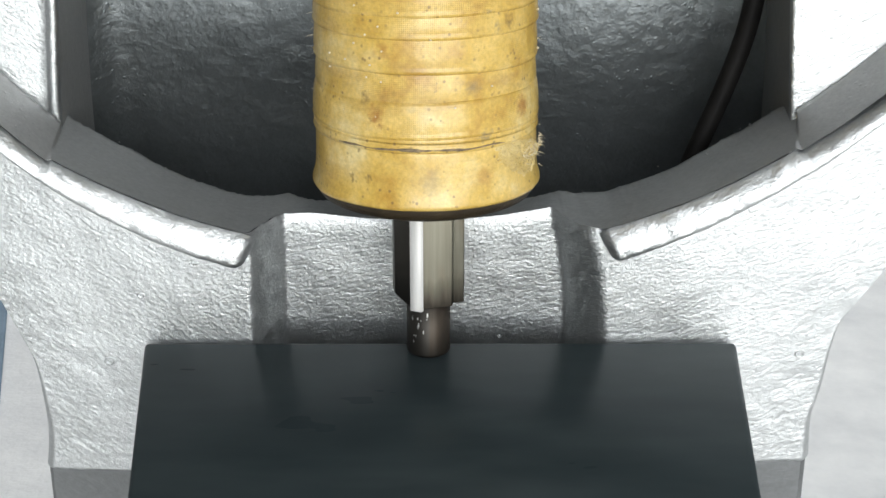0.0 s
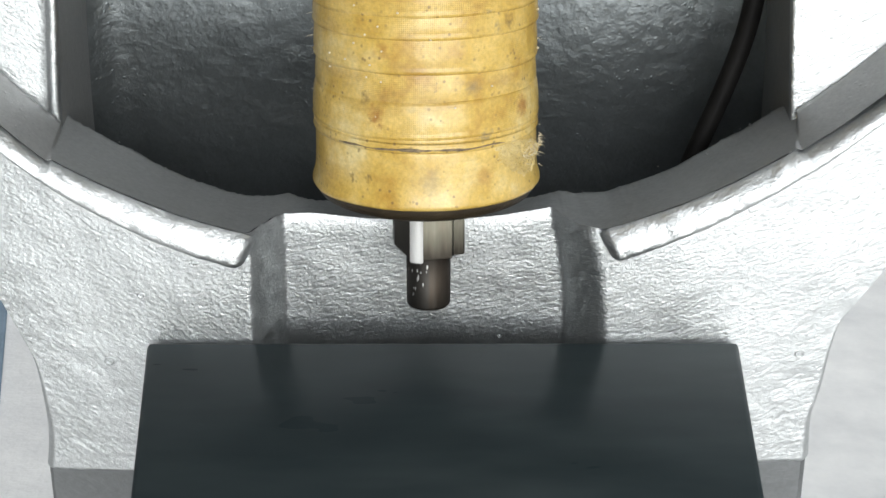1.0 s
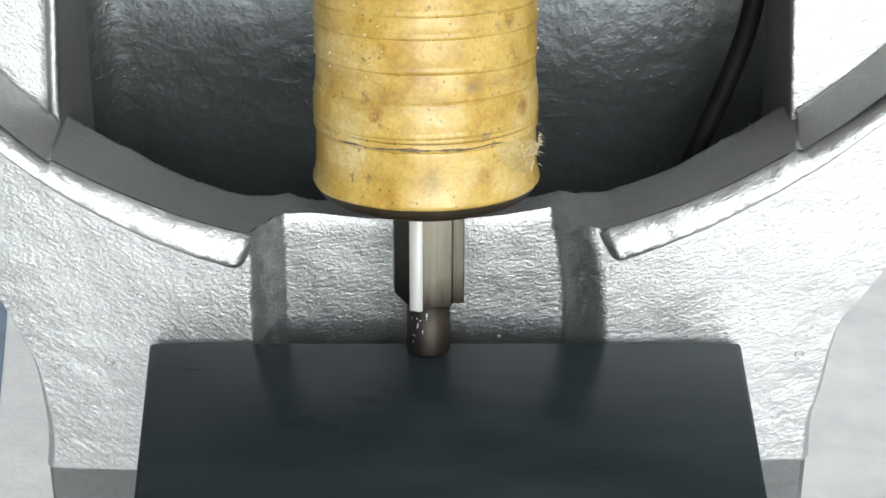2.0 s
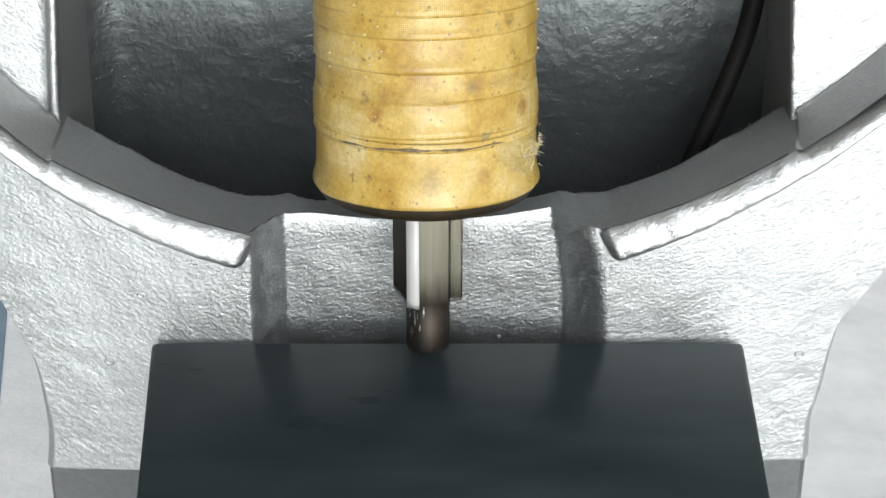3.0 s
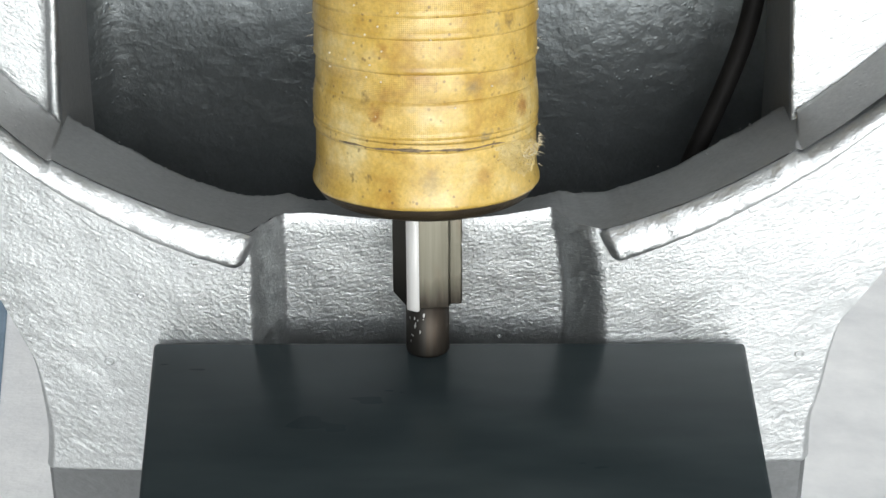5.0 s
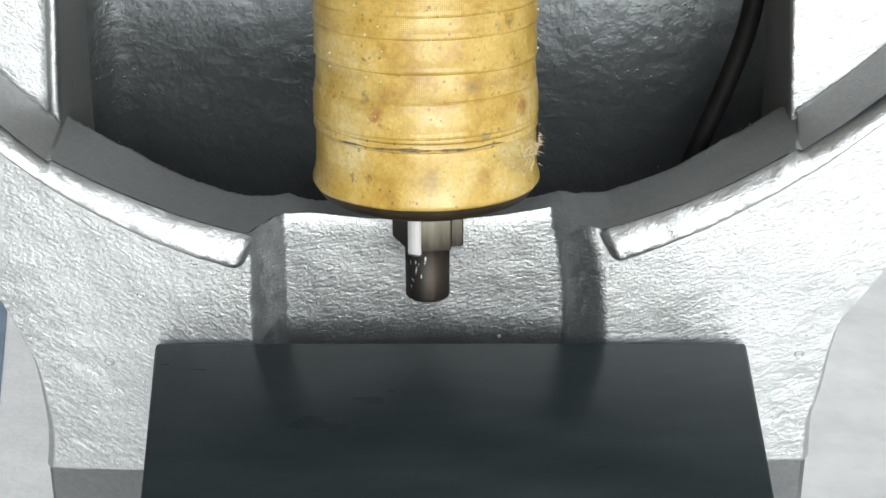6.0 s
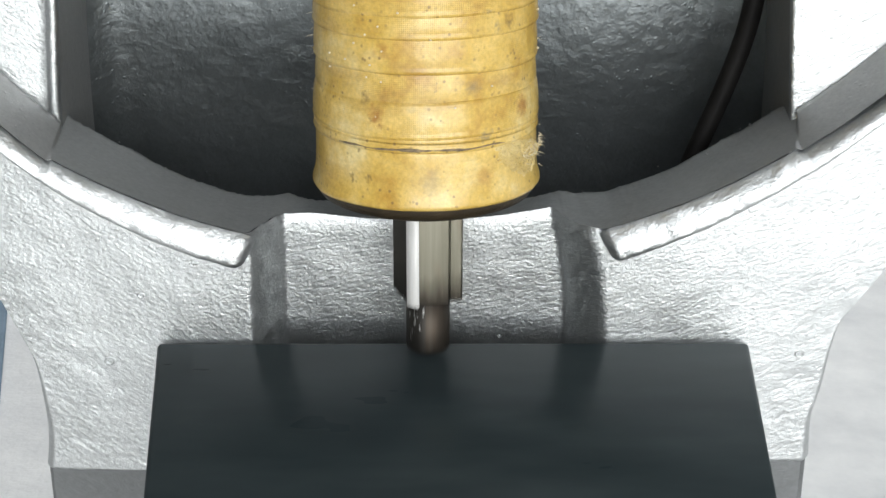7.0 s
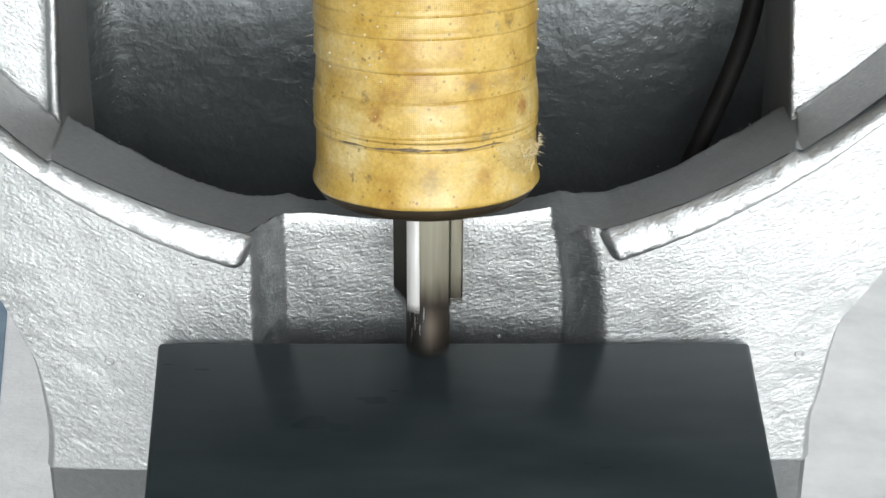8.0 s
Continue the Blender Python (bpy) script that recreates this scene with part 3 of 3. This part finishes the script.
    for i in range(57):
        s = i / 56
        ang = radians(36 + 48 * s)
        top = 23.4 - 7.5 * s ** 2 + 0.7 * noise.noise(Vector((i * 0.3, 1, 1)))
        low = 15.5 - 9.0 * step(0.0, 0.55, s) + 5.0 * step(0.6, 1.0, s) + 1.5 * noise.noise(Vector((i * 0.23, 1, 7)))
        row = []
        for k in range(25):
            q = k / 24
            hem = math.sin(math.pi * q) ** 0.5 * min(1.0, 6 * s)
            fold = abs(noise.noise(Vector((i * 0.16 + k * 0.10, k * 0.22, 2)))) + 0.5 * abs(noise.noise(Vector((i * 0.4, k * 0.5 - i * 0.2, 5))))
            rr = 41.95 + hem * (0.12 + 1.9 * fold * fold ** 0.5) + 1.2 * step(0.7, 1.0, s) * math.exp(-((q - 0.35) / 0.16) ** 2)
            zz = top + (low - top) * q
            row.append((rr * math.sin(ang) * MM, -rr * math.cos(ang) * MM, zz * MM))
        rows.append(row)
    grid(bm, rows)
    flap = part("torn_flap", bm, TORN, base, "torn curling tape end")
    rng = random.Random(5)
    bm = bmesh.new()
    for i in range(104):
        if i >= 80:
            ang, zz = radians(rng.uniform(-92, -78)), rng.uniform(70, 77)
        elif i < 66:
            ang, zz = radians(rng.uniform(56, 92)), rng.gauss(16.0, 1.6)
        else:
            ang, zz = radians(rng.choice((-1, 1)) * rng.uniform(80, 95)), rng.uniform(1, 75)
        p = Vector((43.0 * math.sin(ang), -43.0 * math.cos(ang), zz))
        if zz > 24:
            p.x *= 0.965
        d = Vector((math.sin(ang), -math.cos(ang), rng.uniform(-0.8, 0.8))) + Vector((rng.uniform(-.6, .6), rng.uniform(-.6, .6), rng.uniform(-.6, .6)))
        q = p + d * rng.uniform(0.7, 2.4)
        side = d.cross(Vector((0.3, 0.2, 1))).normalized() * 0.13
        other = d.cross(side).normalized() * 0.13
        base_ring = [bm.verts.new((p + o) * MM) for o in (side, other, -side, -other)]
        tip = bm.verts.new(q * MM)
        for k in range(4):
            bm.faces.new((base_ring[k], base_ring[(k + 1) % 4], tip))
    tagged(part("loose_fibres", bm, FRAY, flap, "pale frayed cotton fibres", False), kind="stuff")
    return base


# ---- punch ----
def punch():
    base = thing("steel_punch", (0.0004, 0, 0), "polished steel stepped punch sliding out of the coil", "punch")
    # a bar milled flat on its sides, its front flush with the tip; rows of x, y and the height of the lower edge
    section = [(-13.6, -1.4, 26.2), (-8.3, -7.4, 22.4), (-3.2, -9.3, 22.0), (8.3, -9.0, 22.4), (8.9, -6.4, 22.6), (13.3, -5.6, 22.6), (13.7, -4.6, 22.6), (13.7, 6.0, 22.6), (8.0, 11.5, 22.6), (-8.0, 11.5, 22.6), (-13.6, 6.0, 26.2)]
    bm = bmesh.new()
    count = len(section)
    low = [bm.verts.new((x * MM, y * MM, z * MM)) for x, y, z in section]
    high = [bm.verts.new((x * MM, y * MM, 0.150)) for x, y, z in section]
    core = bm.verts.new((0, 0, 0.0222))
    for k in range(count):
        bm.faces.new((low[k], low[(k + 1) % count], high[(k + 1) % count], high[k]))
        bm.faces.new((low[(k + 1) % count], low[k], core))
    bm.faces.new(high)
    bmesh.ops.bevel(bm, geom=[e for e in bm.edges if core not in e.verts], offset=0.0003, segments=2, profile=0.5, affect="EDGES")
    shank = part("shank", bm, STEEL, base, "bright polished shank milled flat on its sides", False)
    bm = bmesh.new()
    lathe(bm, [(x * MM, z * MM) for x, z in [(0.0, 0.0), (7.2, 0.0), (8.1, 0.3), (8.6, 0.9), (8.75, 1.7), (8.75, 24), (0, 24)]], 80)
    bmesh.ops.remove_doubles(bm, verts=bm.verts, dist=1e-6)
    tip = part("tip", bm, TIP_STEEL, base, "worn brownish dark steel tip")
    bm = bmesh.new()
    rows = []
    for z, k, cut in ((20.6, 0.5, 1.0), (20.9, 0.1, 0.3), (21.4, 0.0, 0.0), (60, 0.0, 0.0), (148, 0.0, 0.0)):
        rows.append([((x + cut * t) * MM, (y + k) * MM, z * MM) for x, y, t in ((-8.2, -7.2, 1), (-8.2, -7.7, 1), (-5.7, -8.65, 0), (-3.3, -9.52, -1), (-3.1, -9.0, -1))])
    grid(bm, rows)
    part("milled_flat", bm, FLAT_GLINT, shank, "narrow milled flat with its bright reflection put into the colour")
    rng = random.Random(11)
    for n in range(13):
        bm = bmesh.new()
        size = 8.75
        ang, z = radians(rng.uniform(-58, -10)), rng.uniform(6.5, 19)
        tall, broad = rng.uniform(0.5, 1.5), rng.uniform(0.3, 0.55)
        for s in range(3):
            ring = []
            for k in range(8):
                b = math.tau * k / 8
                aa = ang + broad * (1 - s * 0.45) * math.cos(b) / size
                zz = z + tall * (1 - s * 0.45) * math.sin(b)
                rr = size - 0.05 + 0.07 * s
                ring.append(bm.verts.new((rr * math.sin(aa) * MM, -rr * math.cos(aa) * MM, zz * MM)))
            if s:
                for k in range(8):
                    bm.faces.new((prev[k], prev[(k + 1) % 8], ring[(k + 1) % 8], ring[k]))
            prev = ring
        bm.faces.new(prev)
        part("nick", bm, NICK, tip, "bright scratch nick")
    return base


def cable():
    bm = bmesh.new()
    way = [(143.5, 85, 160), (140.5, 85, 128), (136.5, 85, 107.0), (129.8, 85, 86), (122.8, 85, 67), (114.5, 85, 45), (103, 85, 14), (93, 85, -29)]
    rows = []
    for i in range(61):
        p, q = curve_at(way, i / 61), curve_at(way, (i + 0.5) / 61)
        d = (q - p).normalized()
        a = d.cross(Vector((0, 1, 0))).normalized()
        b = d.cross(a)
        rows.append([(p + 4.45 * (a * math.cos(math.tau * k / 20) + b * math.sin(math.tau * k / 20))) * MM for k in range(20)])
    grid(bm, rows, True)
    tagged(part("power_cable", bm, CABLE, None, "thick black rubber cable hanging inside the casting"), category="cable")


def floor_shadow_sheet():
    # a thin blue sheet stands in for a shadow on the floor
    bm = bmesh.new()
    low = [bm.verts.new((x, y, FLOOR_Z)) for x, y in ((-1.1, 0.45), (-0.3735, 0.53), (-0.44, 0.78), (-1.1, 0.90))]
    high = [bm.verts.new((v.co.x, v.co.y, FLOOR_Z + 0.006)) for v in low]
    bm.faces.new(low), bm.faces.new(high)
    for i in range(4):
        bm.faces.new((low[i], low[(i + 1) % 4], high[(i + 1) % 4], high[i]))
    bevel(bm, 0.002, 2)
    tagged(part("floor_shadow_sheet", bm, BLUE_SHADE, None, "thin dull blue sheet standing in for a shadow on the concrete floor"), category="mat")


room()
floor_shadow_sheet()
casting()
plate_shelf()
BLACK_PLATE = plate()
coil()
PUNCH = punch()
cable()


# ---- movement ----
def motions():
    # top of each stroke: seconds, rise in millimetres and half its length in seconds; a steady beat of 0.279 s
    strokes = [
        (-0.129, 25, 0.088), (0.16, 19.7, 0.1), (0.434, 21.1, 0.08), (0.728, 24.8, 0.11), (0.995, 20.8, 0.09),
        (1.27, 25.5, 0.1), (1.544, 20.4, 0.09), (1.823, 25, 0.088), (2.102, 25, 0.088), (2.38, 25, 0.088),
        (2.659, 25, 0.088), (2.933, 23.3, 0.08), (3.227, 26.2, 0.1), (3.521, 26.9, 0.11), (3.764, 24.8, 0.09),
        (4.038, 22.6, 0.08), (4.332, 26.2, 0.09), (4.586, 24.0, 0.1), (4.89, 25, 0.088), (5.168, 25, 0.088),
        (5.447, 25, 0.088), (5.726, 25, 0.088), (5.985, 25.5, 0.1), (6.274, 25.5, 0.11), (6.537, 21.8, 0.08),
        (6.826, 25.5, 0.1), (7.085, 26.2, 0.1), (7.384, 26.9, 0.12), (7.648, 22.6, 0.08), (7.921, 23.3, 0.09),
    ]
    rows = []
    for i in range(241):
        t = i / 30
        rise = 0.2
        for top, high, half in strokes:
            u = abs(t - top) / half
            if u < 1:
                rise += high * math.cos(math.pi / 2 * u) ** 2
        turn = 0.6 * math.sin(t * 5.1) + 8.0 * (1 - step(1.7, 2.8, t)) + 6.0 * step(4.7, 5.9, t) * (1 - step(6.6, 7.0, t))
        rows.append((t, pose((0.4 - 0.3 * step(1.7, 2.8, t)) * MM, 0, rise * MM, 0, 0.25 * math.sin(t * 7.3), turn)))
    walk(PUNCH, rows)
    slide = [(0, 0), (0.5, 0.5), (1, 1.0), (1.5, 1.5), (3, 2.9), (3.5, 3.05), (4, 3.1), (4.5, 3.4), (6, 4.3), (6.5, 4.8), (7, 5.2), (7.5, 5.4), (8, 5.5)]
    walk(BLACK_PLATE, [(t, pose(x * MM, 0, 0)) for t, x in slide])


motions()
